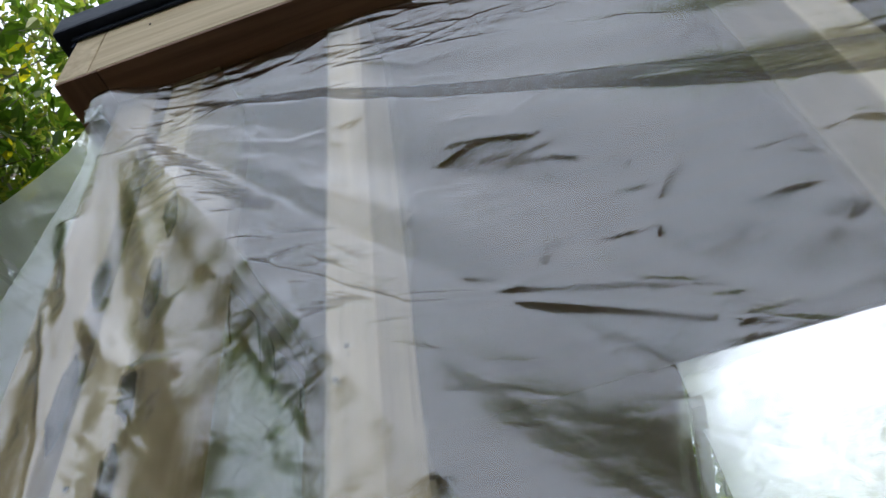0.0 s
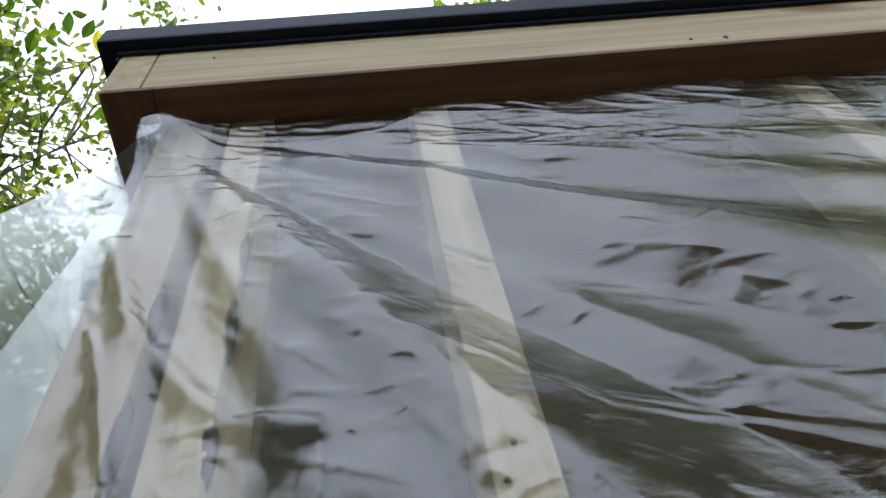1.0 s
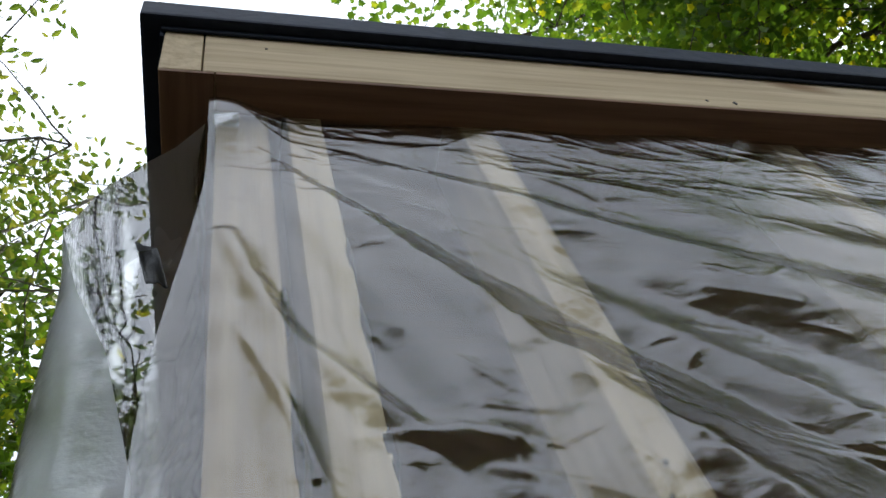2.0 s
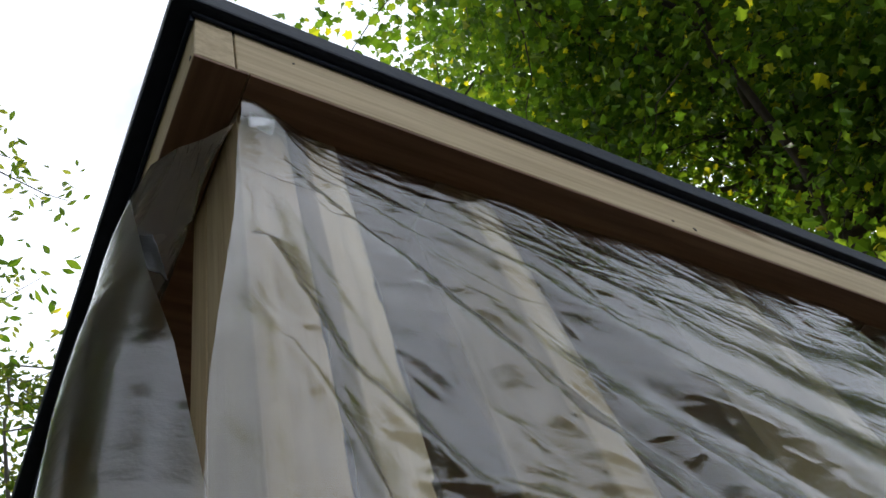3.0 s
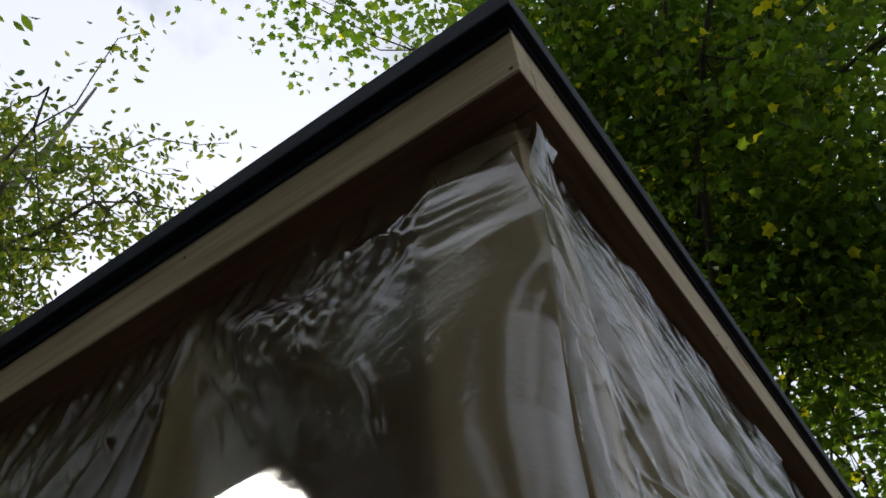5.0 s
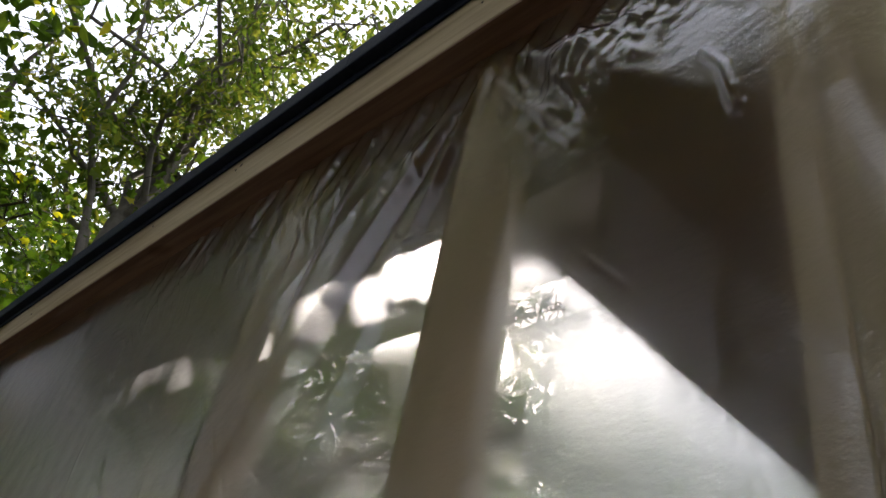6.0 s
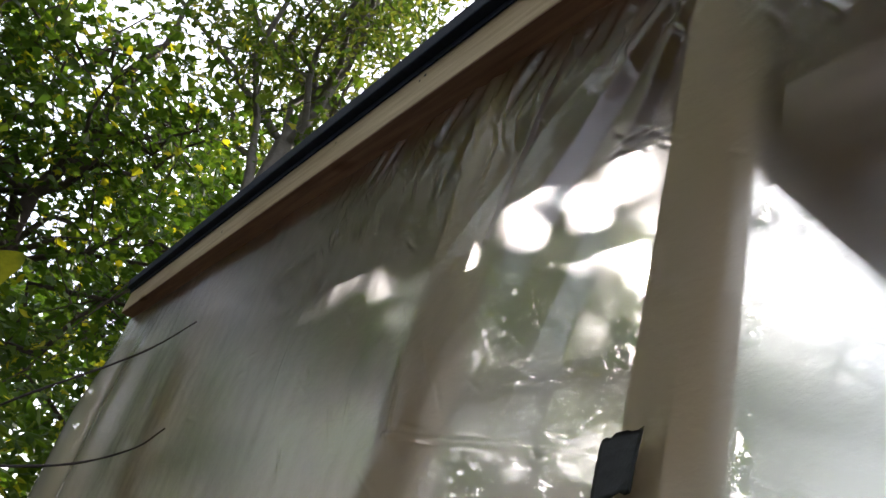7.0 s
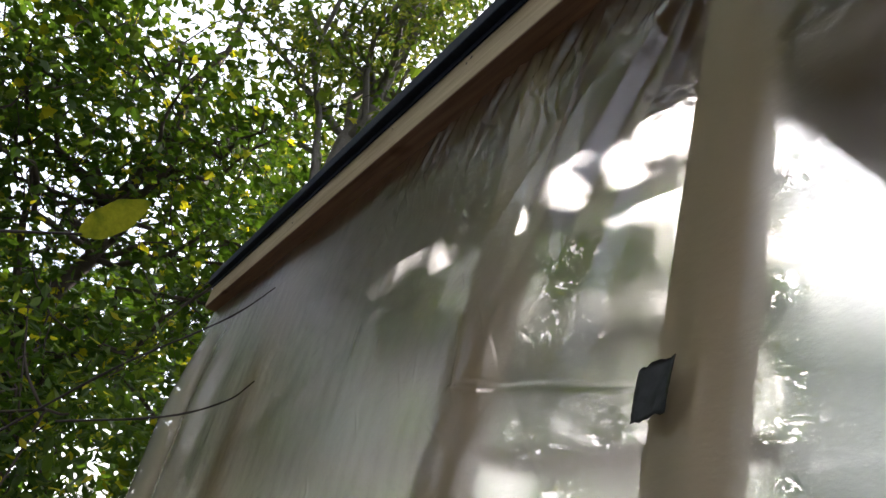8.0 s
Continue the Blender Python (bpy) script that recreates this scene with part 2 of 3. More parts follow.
part("drip_flange", box((-0.004, -0.0045, z0 - 0.008), (LEN_A, -0.001, z0 + 0.004), 0.001), ROOFING, roof)
ceil_bm = bmesh.new()
for lo, hi in (((THICK + 0.002, THICK + 0.002, EAVE + 0.062), (LEN_A - 0.05, DEPTH_A - 0.01, EAVE + FASCIA)),
               ((THICK + 0.002, DEPTH_A - 0.008, EAVE + 0.062), (DEPTH_B - 0.01, LEN_B - 0.05, EAVE + FASCIA))):
    b = box(lo, hi, 0)
    me_tmp = bpy.data.meshes.new("tmp")
    b.to_mesh(me_tmp)
    b.free()
    ceil_bm.from_mesh(me_tmp)
    bpy.data.meshes.remove(me_tmp)
tagged(part("ceiling", ceil_bm, BROWN[0]), "dark brown boards under the roof", "ceiling", kind="structure")

fascia_b = tagged(part("fascia_board", box((0, 0, EAVE + 0.004), (THICK, LEN_B, EAVE + FASCIA), 0.002), PINE[1]),
                  "pale sawn pine fascia board running to the corner, end grain showing", "fascia board", "fascia boards", "structure")
fascia_a = tagged(part("fascia_board", box((THICK + 0.0015, 0, EAVE + 0.004), (LEN_A, THICK, EAVE + FASCIA), 0.002), PINE[0]),
                  "pale sawn pine fascia board butted against its neighbour", "fascia board", "fascia boards", "structure")

# thin separate strips that give both fascia boards a brown underside
part("underside_strip", box((0.0005, 0.0005, EAVE - 0.001), (THICK + 0.012, LEN_B - 0.001, EAVE + 0.004), 0.001), BROWN[1], fascia_b, "dark brown strip under the fascia")
part("underside_strip", box((THICK + 0.0135, 0.0005, EAVE - 0.001), (LEN_A, THICK + 0.003, EAVE + 0.004), 0.001), BROWN[0], fascia_a, "dark brown strip under the fascia")

# ---- walls: studs, posts and plates ----
wall_a = empty("wall_south", "open stud wall of pale pine under clear sheeting", "wall", kind="structure")
wall_b = empty("wall_west", "open stud wall of pale pine under clear sheeting", "wall", kind="structure")
TOP = EAVE + 0.06
for x0, x1 in ((0.118, 0.152), (0.296, 0.331), (0.675, 0.71), (1.08, 1.115), (1.485, 1.52), (1.89, 1.925), (2.3, 2.335)):
    part("stud", box((x0, WALL_A, 0.05), (x1, WALL_A + 0.089, TOP)), PINE[2], wall_a)
for y0, y1 in ((0.53, 0.585), (0.994, 1.032), (2.3, 2.338)):
    part("stud", box((WALL_B, y0, 0.05), (WALL_B + 0.089, y1, TOP)), DARK_PINE[2], wall_b)
part("corner_post", box((WALL_B, WALL_A, 0.05), (0.1, 0.13, TOP)), TAN, wall_a)
part("corner_stud", box((WALL_B, 0.132, 0.05), (0.14, 0.17, TOP)), DARK_PINE[2], wall_b)
part("corner_stud", box((WALL_B, LEN_B - 0.09, 0.05), (0.14, LEN_B - 0.05, TOP)), PINE[2], wall_b)
part("bottom_plate", box((0.16, WALL_A, 0.01), (LEN_A - 0.05, 0.13, 0.048)), PINE[0], wall_a)
part("bottom_plate", box((WALL_B, 0.18, 0.01), (0.14, LEN_B - 0.05, 0.048)), PINE[1], wall_b)

# inner court walls: rails with sheeting
wall_c = empty("wall_court_side", "open inner stud wall, brown rails and studs added to cast shadows", "wall", kind="structure")
wall_d = empty("wall_court_end", "inner stud wall lined with milky sheeting", "wall", kind="structure")
for zc in (1.2, 0.04):
    part("rail", box((DEPTH_B - 0.06, DEPTH_A + 0.03, zc), (DEPTH_B - 0.03, LEN_B - 0.06, zc + 0.02)), PINE[1], wall_c)
    part("rail", box((DEPTH_B + 0.09, DEPTH_A - 0.04, zc), (LEN_A - 0.05, DEPTH_A - 0.01, zc + 0.035)), PINE[0], wall_d)


# unseen rails and studs, added to throw shadow bands onto the sheeting
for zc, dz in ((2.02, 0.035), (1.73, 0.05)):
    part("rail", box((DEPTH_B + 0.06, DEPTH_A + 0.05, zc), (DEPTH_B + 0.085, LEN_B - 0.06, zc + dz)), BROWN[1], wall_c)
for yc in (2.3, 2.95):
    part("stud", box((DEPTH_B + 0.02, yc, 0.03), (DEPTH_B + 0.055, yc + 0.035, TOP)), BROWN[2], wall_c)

# a thin rail just under the roof's inner edge, rising a little towards the far end, added so its shadow line crosses
# the west sheet
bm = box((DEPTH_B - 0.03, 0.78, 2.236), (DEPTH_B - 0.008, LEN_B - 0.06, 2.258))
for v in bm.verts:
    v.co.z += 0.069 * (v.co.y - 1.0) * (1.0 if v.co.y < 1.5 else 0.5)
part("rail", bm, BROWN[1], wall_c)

# ---- sheets ----
def smooth01(v):
    v = np.clip(v, 0, 1)
    return v * v * (3 - 2 * v)


def field(u, v, scale, seed):
    """Smooth noise on a grid of points, by crossed waves."""
    rng = np.random.RandomState(seed)
    out = np.zeros_like(u)
    for _ in range(14):
        a = rng.uniform(0, 2 * math.pi)
        k = scale * rng.uniform(0.6, 1.6)
        out += np.sin(k * (u * math.cos(a) + v * math.sin(a)) + rng.uniform(0, 6.28))
    return out / 14 ** 0.5


def fold(theta, peak, up, down):
    """A round-crested fold over the angle: a rise to the crest and a fall below it."""
    rise, fall = np.clip((theta - peak + up) / up, 0, 1), np.clip((peak + down - theta) / down, 0, 1) ** 1.15
    soft = 14.0
    return np.maximum(-np.log(np.exp(-soft * rise) + np.exp(-soft * fall)) / soft, 0)


def grid_faces(nu, nv):
    i = np.arange(nu * nv).reshape(nv, nu)
    return np.stack([i[:-1, :-1], i[:-1, 1:], i[1:, 1:], i[1:, :-1]], -1).reshape(-1, 4)


def creases(u, v, count, seed, box_uv, slope, height, length=(0.03, 0.11), width=(0.0015, 0.004)):
    """Short sharp creases strewn over part of a sheet, mostly lying along the given slope."""
    rng = np.random.RandomState(seed)
    out = np.zeros_like(u)
    for _ in range(count):
        cu, cv = rng.uniform(box_uv[0], box_uv[1]), rng.uniform(box_uv[2], box_uv[3])
        a = math.atan(slope) + rng.normal(0, 0.28)
        ln, wd = rng.uniform(*length), rng.uniform(*width)
        m = (np.abs(u - cu) < ln) & (np.abs(v - cv) < ln)
        du, dv = u[m] - cu, v[m] - cv
        along, across = du * math.cos(a) + dv * math.sin(a), dv * math.cos(a) - du * math.sin(a)
        across = across - rng.normal(0, 2.0) * along ** 2
        out[m] += height * rng.uniform(0.4, 1.3) * np.exp(-(along / ln * 2.2) ** 2 - (across / wd) ** 2)
    return out


def long_crease(u, v, pts, height, width):
    """One long narrow ridge through the points."""
    out = np.zeros_like(u)
    for (u0, v0), (u1, v1) in zip(pts[:-1], pts[1:]):
        ln = math.hypot(u1 - u0, v1 - v0)
        cu, cv = (u1 - u0) / ln, (v1 - v0) / ln
        al = np.clip((u - u0) * cu + (v - v0) * cv, 0, ln)
        dist = np.hypot(u - u0 - al * cu, v - v0 - al * cv)
        out = np.maximum(out, height * np.exp(-(dist / width) ** 2))
    return out


def sheet_south():
    k = 0.9 / (LEN_A - 0.07)
    u = np.concatenate([np.linspace(0, k, 420, endpoint=False), np.linspace(k, 1, 80)])
    v = np.concatenate([np.linspace(0, 0.3, 290, endpoint=False), np.linspace(0.3, 1, 50)])
    nu, nv = len(u), len(v)
    uu, vv = np.meshgrid(u, v)
    top = 2.282
    z = top - vv * (top - 0.2)
    left = 0.046 - 0.028 * smooth01((2.2 - z) / 0.35)
    x = left + uu * (LEN_A - 0.07)
    dx, dz = x - 0.055, 2.262 - z
    r = np.hypot(dx, dz)
    th = np.degrees(np.arctan2(dz, np.maximum(dx, 1e-4)))
    th = th + (0.7 + 2.6 * smooth01((th - 58) / 15)) * field(x, z, 5.5, 1) * smooth01(r / 0.3)
    grow = smooth01(r / 0.22) * (1 - 0.7 * smooth01((r - 0.9) / 0.9))
    d = (0.058 * fold(th, 32, 7.5, 18) + 0.08 * fold(th, 60, 9.5, 16) + 0.026 * fold(th, 46.5, 5.5, 9) * smooth01((r - 0.32) / 0.2)
         + 0.008 * fold(th, 70, 5, 5) + 0.006 * fold(th, 77, 4, 4) + 0.006 * fold(th, 84, 4, 4))
    d = d * np.minimum(r, 0.75)
    d = d * grow + 0.0055 * np.minimum(r, 0.75) * (1 + field(th / 9, r * 3.5, 6, 7))
    d += 0.0018 * (1 + field(x * 0.5, z * 1.4, 11, 2)) * smooth01(r / 0.2)
    d += 0.0007 * field(x, z * 1.3, 95, 11) * smooth01(r / 0.1) * smooth01(0.5 + 0.8 * field(x, z, 12, 13))
    d += 0.0008 * field(x * 0.7, z * 1.5, 48, 3) * smooth01(r / 0.1) * smooth01(0.4 + 0.6 * field(x, z, 9, 4))
    d += creases(x, z, 190, 41, (0.1, 0.95, 1.66, 2.2), -0.25, 0.0011, (0.015, 0.06), (0.0018, 0.0035))
    d += creases(x, z, 80, 42, (0.08, 0.9, 2.16, 2.275), -0.3, 0.0013, (0.04, 0.16))
    d += creases(x, z, 80, 43, (0.06, 0.32, 1.7, 2.2), -0.9, 0.0011, (0.02, 0.07), (0.0018, 0.0035))
    d += creases(x, z, 40, 44, (0.1, 0.6, 1.66, 1.95), 0.9, 0.0011, (0.02, 0.05), (0.004, 0.008))
    d += long_crease(x, z, [(0.26, 1.905), (0.305, 1.88), (0.36, 1.835), (0.41, 1.825), (0.47, 1.793), (0.56, 1.74)], 0.0014, 0.0022)
    d += long_crease(x, z, [(0.36, 1.845), (0.41, 1.832), (0.52, 1.79)], 0.0012, 0.0022)
    d += long_crease(x, z, [(0.2, 2.12), (0.27, 2.075), (0.3, 2.07)], 0.0012, 0.0025)
    d += long_crease(x, z, [(0.062, 2.07), (0.075, 2.02), (0.1, 1.957), (0.137, 1.9), (0.166, 1.866), (0.21, 1.845)], 0.006, 0.009)
    d += long_crease(x, z, [(0.07, 1.965), (0.09, 1.91), (0.112, 1.835), (0.12, 1.76)], 0.003, 0.004)
    d += long_crease(x, z, [(0.4, 1.982), (0.43, 1.968), (0.46, 1.953)], 0.0012, 0.0025)
    d += 0.006 * np.exp(-((x - left) / 0.03) ** 2) * smooth01((2.2 - z) / 0.25)
    y = WALL_A - 0.005 - np.maximum(d, 0) - 0.024 * np.exp(-(r / 0.045) ** 2)
    ob = raw("plastic_sheet", np.stack([x, y, z], -1).reshape(-1, 3), grid_faces(nu, nv), FILM, None, True)
    return tagged(ob, "clear wrinkled polythene sheet with folds fanning from a taped corner", "plastic sheet", "plastic sheets")


# the west sheet's free front edge: height, x, y
EDGE = [(0.2, 0.03, 0.036), (1.7, 0.03, 0.036), (1.85, 0.02, 0.033), (1.93, 0.0, 0.02), (1.97, -0.02, 0.006), (2.02, -0.034, -0.002), (2.1, -0.022, 0.014),
        (2.17, -0.002, 0.03), (2.21, 0.02, 0.034), (2.24, 0.044, 0.024), (2.29, 0.05, 0.012)]


def west_face(y, z, top):
    """How far out the west sheet stands at each place behind the corner."""
    drop = top - z
    bulge = 0.072 * np.exp(-((y - 0.08) / 0.16) ** 2) + 0.026 * np.exp(-((y - 0.33) / 0.12) ** 2) + 0.014 * np.exp(-((y - 0.8) / 0.16) ** 2)
    billow = bulge * smooth01((drop - 0.045) / 0.13) * (1 - 0.45 * smooth01((drop - 0.3) / 0.5))
    th = np.degrees(np.arctan2(drop, y - 0.55))
    r = np.hypot(drop, y - 0.55)
    grow = smooth01(r / 0.2) * (1 - smooth01((r - 0.6) / 0.6))
    d = 0.022 * fold(180 - th, 46, 18, 10) * grow + 0.012 * fold(th, 58, 18, 8) * grow + 0.008 * fold(th, 74, 9, 5) * grow
    gather = np.exp(-((drop - 0.05) / 0.07) ** 2) * smooth01((1.7 - y) / 0.5)
    d += 0.0035 * gather * (1 + field(y * 1.8 + 0.9 * z, z * 0.35, 70, 8))
    near = np.exp(-((drop - 0.14) / 0.07) ** 2) * smooth01((0.55 - y) / 0.2)
    d += 0.0045 * near * (1 + field(y, z * 1.3, 38, 9)) + 0.0014 * near * field(y * 1.4 + z, z, 110, 10)
    d += creases(y, z, 70, 54, (0.05, 0.5, 2.02, 2.25), 1.4, 0.003, (0.03, 0.1), (0.003, 0.007))
    d += 0.0016 * (1 + field(y * 1.2, z * 0.6, 9, 5))
    d += 0.0004 * field(y * 1.6, z * 0.7, 55, 6)
    d += creases(y, z, 150, 51, (0.2, 1.7, 2.08, 2.28), 2.2, 0.0022, (0.03, 0.1))
    d += creases(y, z, 14, 52, (0.575, 0.66, 1.93, 2.0), 0.15, 0.003, (0.02, 0.04))
    d += creases(y, z, 40, 53, (0.3, 2.2, 1.4, 2.0), 1.0, 0.002, (0.03, 0.1))
    d += long_crease(y, z, [(0.54, 2.22), (0.44, 2.09), (0.37, 1.99)], 0.003, 0.006)
    d += long_crease(y, z, [(0.2, 1.97), (0.18, 1.93), (0.17, 1.88)], 0.006, 0.005)
    d += long_crease(y, z, [(0.8, 2.25), (0.83, 2.08), (0.86, 1.9)], 0.005, 0.005)
    d += long_crease(y, z, [(0.98, 1.64), (0.8, 1.62), (0.6, 1.6)], 0.003, 0.004)
    far = smooth01((y - 2.3) / 1.0)
    return WALL_B - 0.006 - np.maximum(d, 0) - billow - far * (0.035 + 0.02 * np.sin(y * 14)) * smooth01(drop / 0.5)


def sheet_west():
    """Hangs from the eave; towards the corner it bellies out and turns back to a loose front edge."""
    join = 0.12
    lip = np.linspace(0, 1, 60, endpoint=False)
    back = np.concatenate([np.linspace(join, 1.55, 400, endpoint=False), np.linspace(1.55, LEN_B, 110)])
    v = np.concatenate([np.linspace(0, 0.38, 290, endpoint=False), np.linspace(0.38, 1, 60)])
    yb, vb = np.meshgrid(back, v)
    zb = 2.288 - vb * 2.078
    xb = west_face(yb, zb, 2.29)
    f, vl = np.meshgrid(lip, v)
    top = 2.262 + 0.026 * f
    zl = top - vl * (top - 0.21)
    e = np.array(EDGE)
    ex, ey = np.interp(zl, e[:, 0], e[:, 1]), np.interp(zl, e[:, 0], e[:, 2])
    jx, slope = xb[:, :1], (xb[:, 1:2] - xb[:, :1]) / (yb[:, 1:2] - yb[:, :1])
    low = smooth01((2.06 - zl) / 0.14)
    cx = (1 - low) * 0.5 * (ex + jx - 0.012) + low * (-0.062)
    cy = (1 - low) * 0.5 * (ey + join) + low * 0.03
    xl = (1 - f) ** 2 * ex + 2 * f * (1 - f) * cx + f * f * jx
    yl = (1 - f) ** 2 * ey + 2 * f * (1 - f) * cy + f * f * join
    xl = xl - 0.0003 * (1 + field(zl, f * 0.2, 40, 12)) * np.sin(f * math.pi) ** 0.5
    x, y, z = (np.concatenate(q, 1) for q in ((xl, xb), (yl, yb), (zl, zb)))
    ob = raw("plastic_sheet", np.stack([x, y, z], -1).reshape(-1, 3), grid_faces(x.shape[1], len(v)), FILM_WEST, None, True)
    return tagged(ob, "clear polythene sheet gathered under the eave and billowing at the corner", "plastic sheet", "plastic sheets")


def lining(axis, plane, lo, hi, seed):
    nu, nv = 160, 90
    a, z = np.meshgrid(np.linspace(lo, hi, nu), np.linspace(EAVE + 0.1, 0.15, nv))
    w = plane + 0.006 * field(a, z, 9, seed) + 0.002 * field(a, z, 40, seed + 1)
    co = np.stack([w, a, z] if axis == 0 else [a, w, z], -1).reshape(-1, 3)
    ob = raw("plastic_lining", co, grid_faces(nu, nv), FILM_FAR, None, True)
    return tagged(ob, "milky polythene lining lit through by dappled sun", "plastic sheet", "plastic linings")


sheet_south()
sheet_west()
lining(1, DEPTH_A - 0.012, DEPTH_B - 0.016, LEN_A - 0.05, 31)


# ---- trees ----
MAPLE = [(0, -0.42), (0.42, -0.28), (0.32, -0.02), (0.5, 0.18), (0.22, 0.22), (0, 0.56), (-0.22, 0.22), (-0.5, 0.18), (-0.32, -0.02), (-0.42, -0.28)]
OVAL = [(0, -0.5), (0.17, -0.25), (0.24, 0.02), (0.15, 0.3), (0, 0.55), (-0.15, 0.3), (-0.24, 0.02), (-0.17, -0.25)]


def leaves(name, centres, size, shape, mat, parent, seed):
    """Many single leaves, each a slightly folded fan, lying loosely level."""
    rng = np.random.RandomState(seed)
    n = len(centres)
    rim = np.array(shape)
    k = len(rim)
    base = np.zeros((k + 1, 3))
    base[1:, :2] = rim
    base[1:, 2] = -0.35 * np.abs(rim[:, 0])
    yaw = rng.uniform(0, 2 * math.pi, n)
    pitch = rng.normal(-0.35, 0.55, n)
    roll = rng.normal(0, 0.5, n)
    s = size * rng.uniform(0.6, 1.25, n)
    cy, sy, cp, sp, cr, sr = np.cos(yaw), np.sin(yaw), np.cos(pitch), np.sin(pitch), np.cos(roll), np.sin(roll)
    p = np.broadcast_to(base, (n, k + 1, 3)) * s[:, None, None]
    x, y, z = p[..., 0], p[..., 1], p[..., 2]
    x, z = x * cr[:, None] + z * sr[:, None], -x * sr[:, None] + z * cr[:, None]
    y, z = y * cp[:, None] - z * sp[:, None], y * sp[:, None] + z * cp[:, None]
    x, y = x * cy[:, None] - y * sy[:, None], x * sy[:, None] + y * cy[:, None]
    v = np.stack([x, y, z], -1) + centres[:, None, :]
    a = np.arange(1, k + 1)
    fan = np.stack([np.zeros(k, int), a, np.roll(a, -1)], -1)
    f = fan[None] + (np.arange(n) * (k + 1))[:, None, None]
    return raw(name, v.reshape(-1, 3), f.reshape(-1, 3), mat, parent)


def bent(a, b, wob, rng, n=7):
    a, b = np.array(a, float), np.array(b, float)
    t = np.linspace(0, 1, n)[:, None]
    p = a + (b - a) * t
    off = rng.normal(0, wob, (n, 3)) * np.sin(t * math.pi)
    return p + off


def tree(label, base, lean, height, radius, low, count, size, shape, leaf, bark, seed, girth=0.12, limbs=16, tufts=7, spread=0.42, center=None):
    """Trunk, limbs and twigs with leaves strewn round the twigs' ends."""
    rng = np.random.RandomState(seed)
    t = empty("tree", label, "tree", "trees")
    base = np.array(base, float)
    tip = base + np.array([lean[0], lean[1], height])
    trunk = bent(base, tip, 0.12, rng, 12)
    tubes("trunk", [(trunk, np.linspace(girth, girth * 0.12, 12))], bark, t, 10)
    ends, lines = [], []
    mid = np.array(center, float) if center is not None else base + np.array([lean[0] * 0.7, lean[1] * 0.7, height * 0.65])
    for i in range(limbs):
        f = rng.uniform(low, 0.95)
        start = trunk[int(f * 11)]
        w = rng.normal(0, 1, 3)
        w /= np.linalg.norm(w)
        goal = mid + w * np.array([radius, radius, radius * 0.8]) * rng.uniform(0.55, 1.05)
        goal[2] = max(goal[2], base[2] + height * low * 0.75)
        limb = bent(start, goal, 0.13, rng, 8)
        g = girth * 0.42 * (1 - f * 0.6)
        lines.append((limb, np.linspace(g, 0.008, 8)))
        for j in range(tufts):
            q = limb[rng.randint(2, 8)]
            e = q + rng.normal(0, 1, 3) * radius * 0.24
            lines.append((bent(q, e, 0.05, rng, 5), np.linspace(0.009, 0.003, 5)))
            ends.append((q, e))
    tubes("limb", lines, bark, t, 5)
    pick = rng.randint(0, len(ends), count)
    qs, es = np.array([a for a, b in ends])[pick], np.array([b for a, b in ends])[pick]
    f = rng.beta(2.2, 1.0, count)[:, None]
    c = qs + (es - qs) * f + rng.normal(0, spread, (count, 3)) * np.array([1, 1, 0.6])
    c = c[np.linalg.norm(c - np.array([0.0, 0.3, 1.6]), axis=1) > 4.0]
    leaves("crown", c, size, shape, leaf, t, seed + 1)
    return t


tree("tall maple with dense dark green crown and a few yellow leaves", (5.6, 0.6, 0), (-0.6, 0.3), 12.0, 3.6, 0.45, 62000, 0.092, MAPLE, LEAF_LIT, BARK_DARK, 11, 0.15, 52, 10, 0.3, (4.7, -0.2, 8.0))
tree("maple with green crown against bright sky", (5.5, 6.5, 0), (0, 0), 8.0, 2.6, 0.25, 7000, 0.13, MAPLE, LEAF_GREEN, BARK_DARK, 12, 0.14, 22, 8, 0.2, (5.6, 6.0, 4.8))
# this maple and the next are added to block sky light behind the sheets
tree("broad maple on the shed's sunny side, added to darken the sheeting", (8.6, 5.0, 0), (0, 0), 8.0, 2.8, 0.2, 5000, 0.15, MAPLE, LEAF_GREEN, BARK_DARK, 22, 0.15, 22, 8, 0.25, (8.4, 5.4, 4.4))
tree("leafy maple beyond the court, added to darken the sheeting", (3.6, 8.6, 0), (0, 0), 7.5, 2.5, 0.15, 8000, 0.14, MAPLE, LEAF_GREEN, BARK_DARK, 23, 0.14, 22, 8, 0.25, (3.7, 8.4, 4.0))
tree("slender pale-barked tree with thin twiggy crown", (0.4, 5.8, 0), (0.9, -0.1), 10.0, 2.1, 0.4, 14000, 0.078, OVAL, LEAF_LIGHT, BARK, 13, 0.13, 24, 9, 0.12, (0.6, 5.9, 6.7))
tree("leafy maple with yellow-green leaves and a dark trunk", (-1.0, 7.5, 0), (0.8, 0.0), 7.5, 2.6, 0.15, 9000, 0.1, MAPLE, LEAF_GREEN, BARK_DARK, 14, 0.13, 28, 9, 0.26, (-0.5, 7.4, 4.3))
tree("young tree with light green leaves on thin branches", (-3.6, 2.6, 0), (0.9, -0.3), 8.5, 1.9, 0.45, 15000, 0.075, OVAL, LEAF_LIGHT, BARK, 15, 0.09, 24, 10, 0.15, (-2.6, 2.2, 6.6))
tree("broad green woodland tree standing behind the others", (2.4, 11.5, 0), (0, 0), 9.0, 3.6, 0.15, 10000, 0.16, MAPLE, LEAF_GREEN, BARK_DARK, 16, 0.17, 26, 8, 0.35, (1.8, 11.5, 4.8))
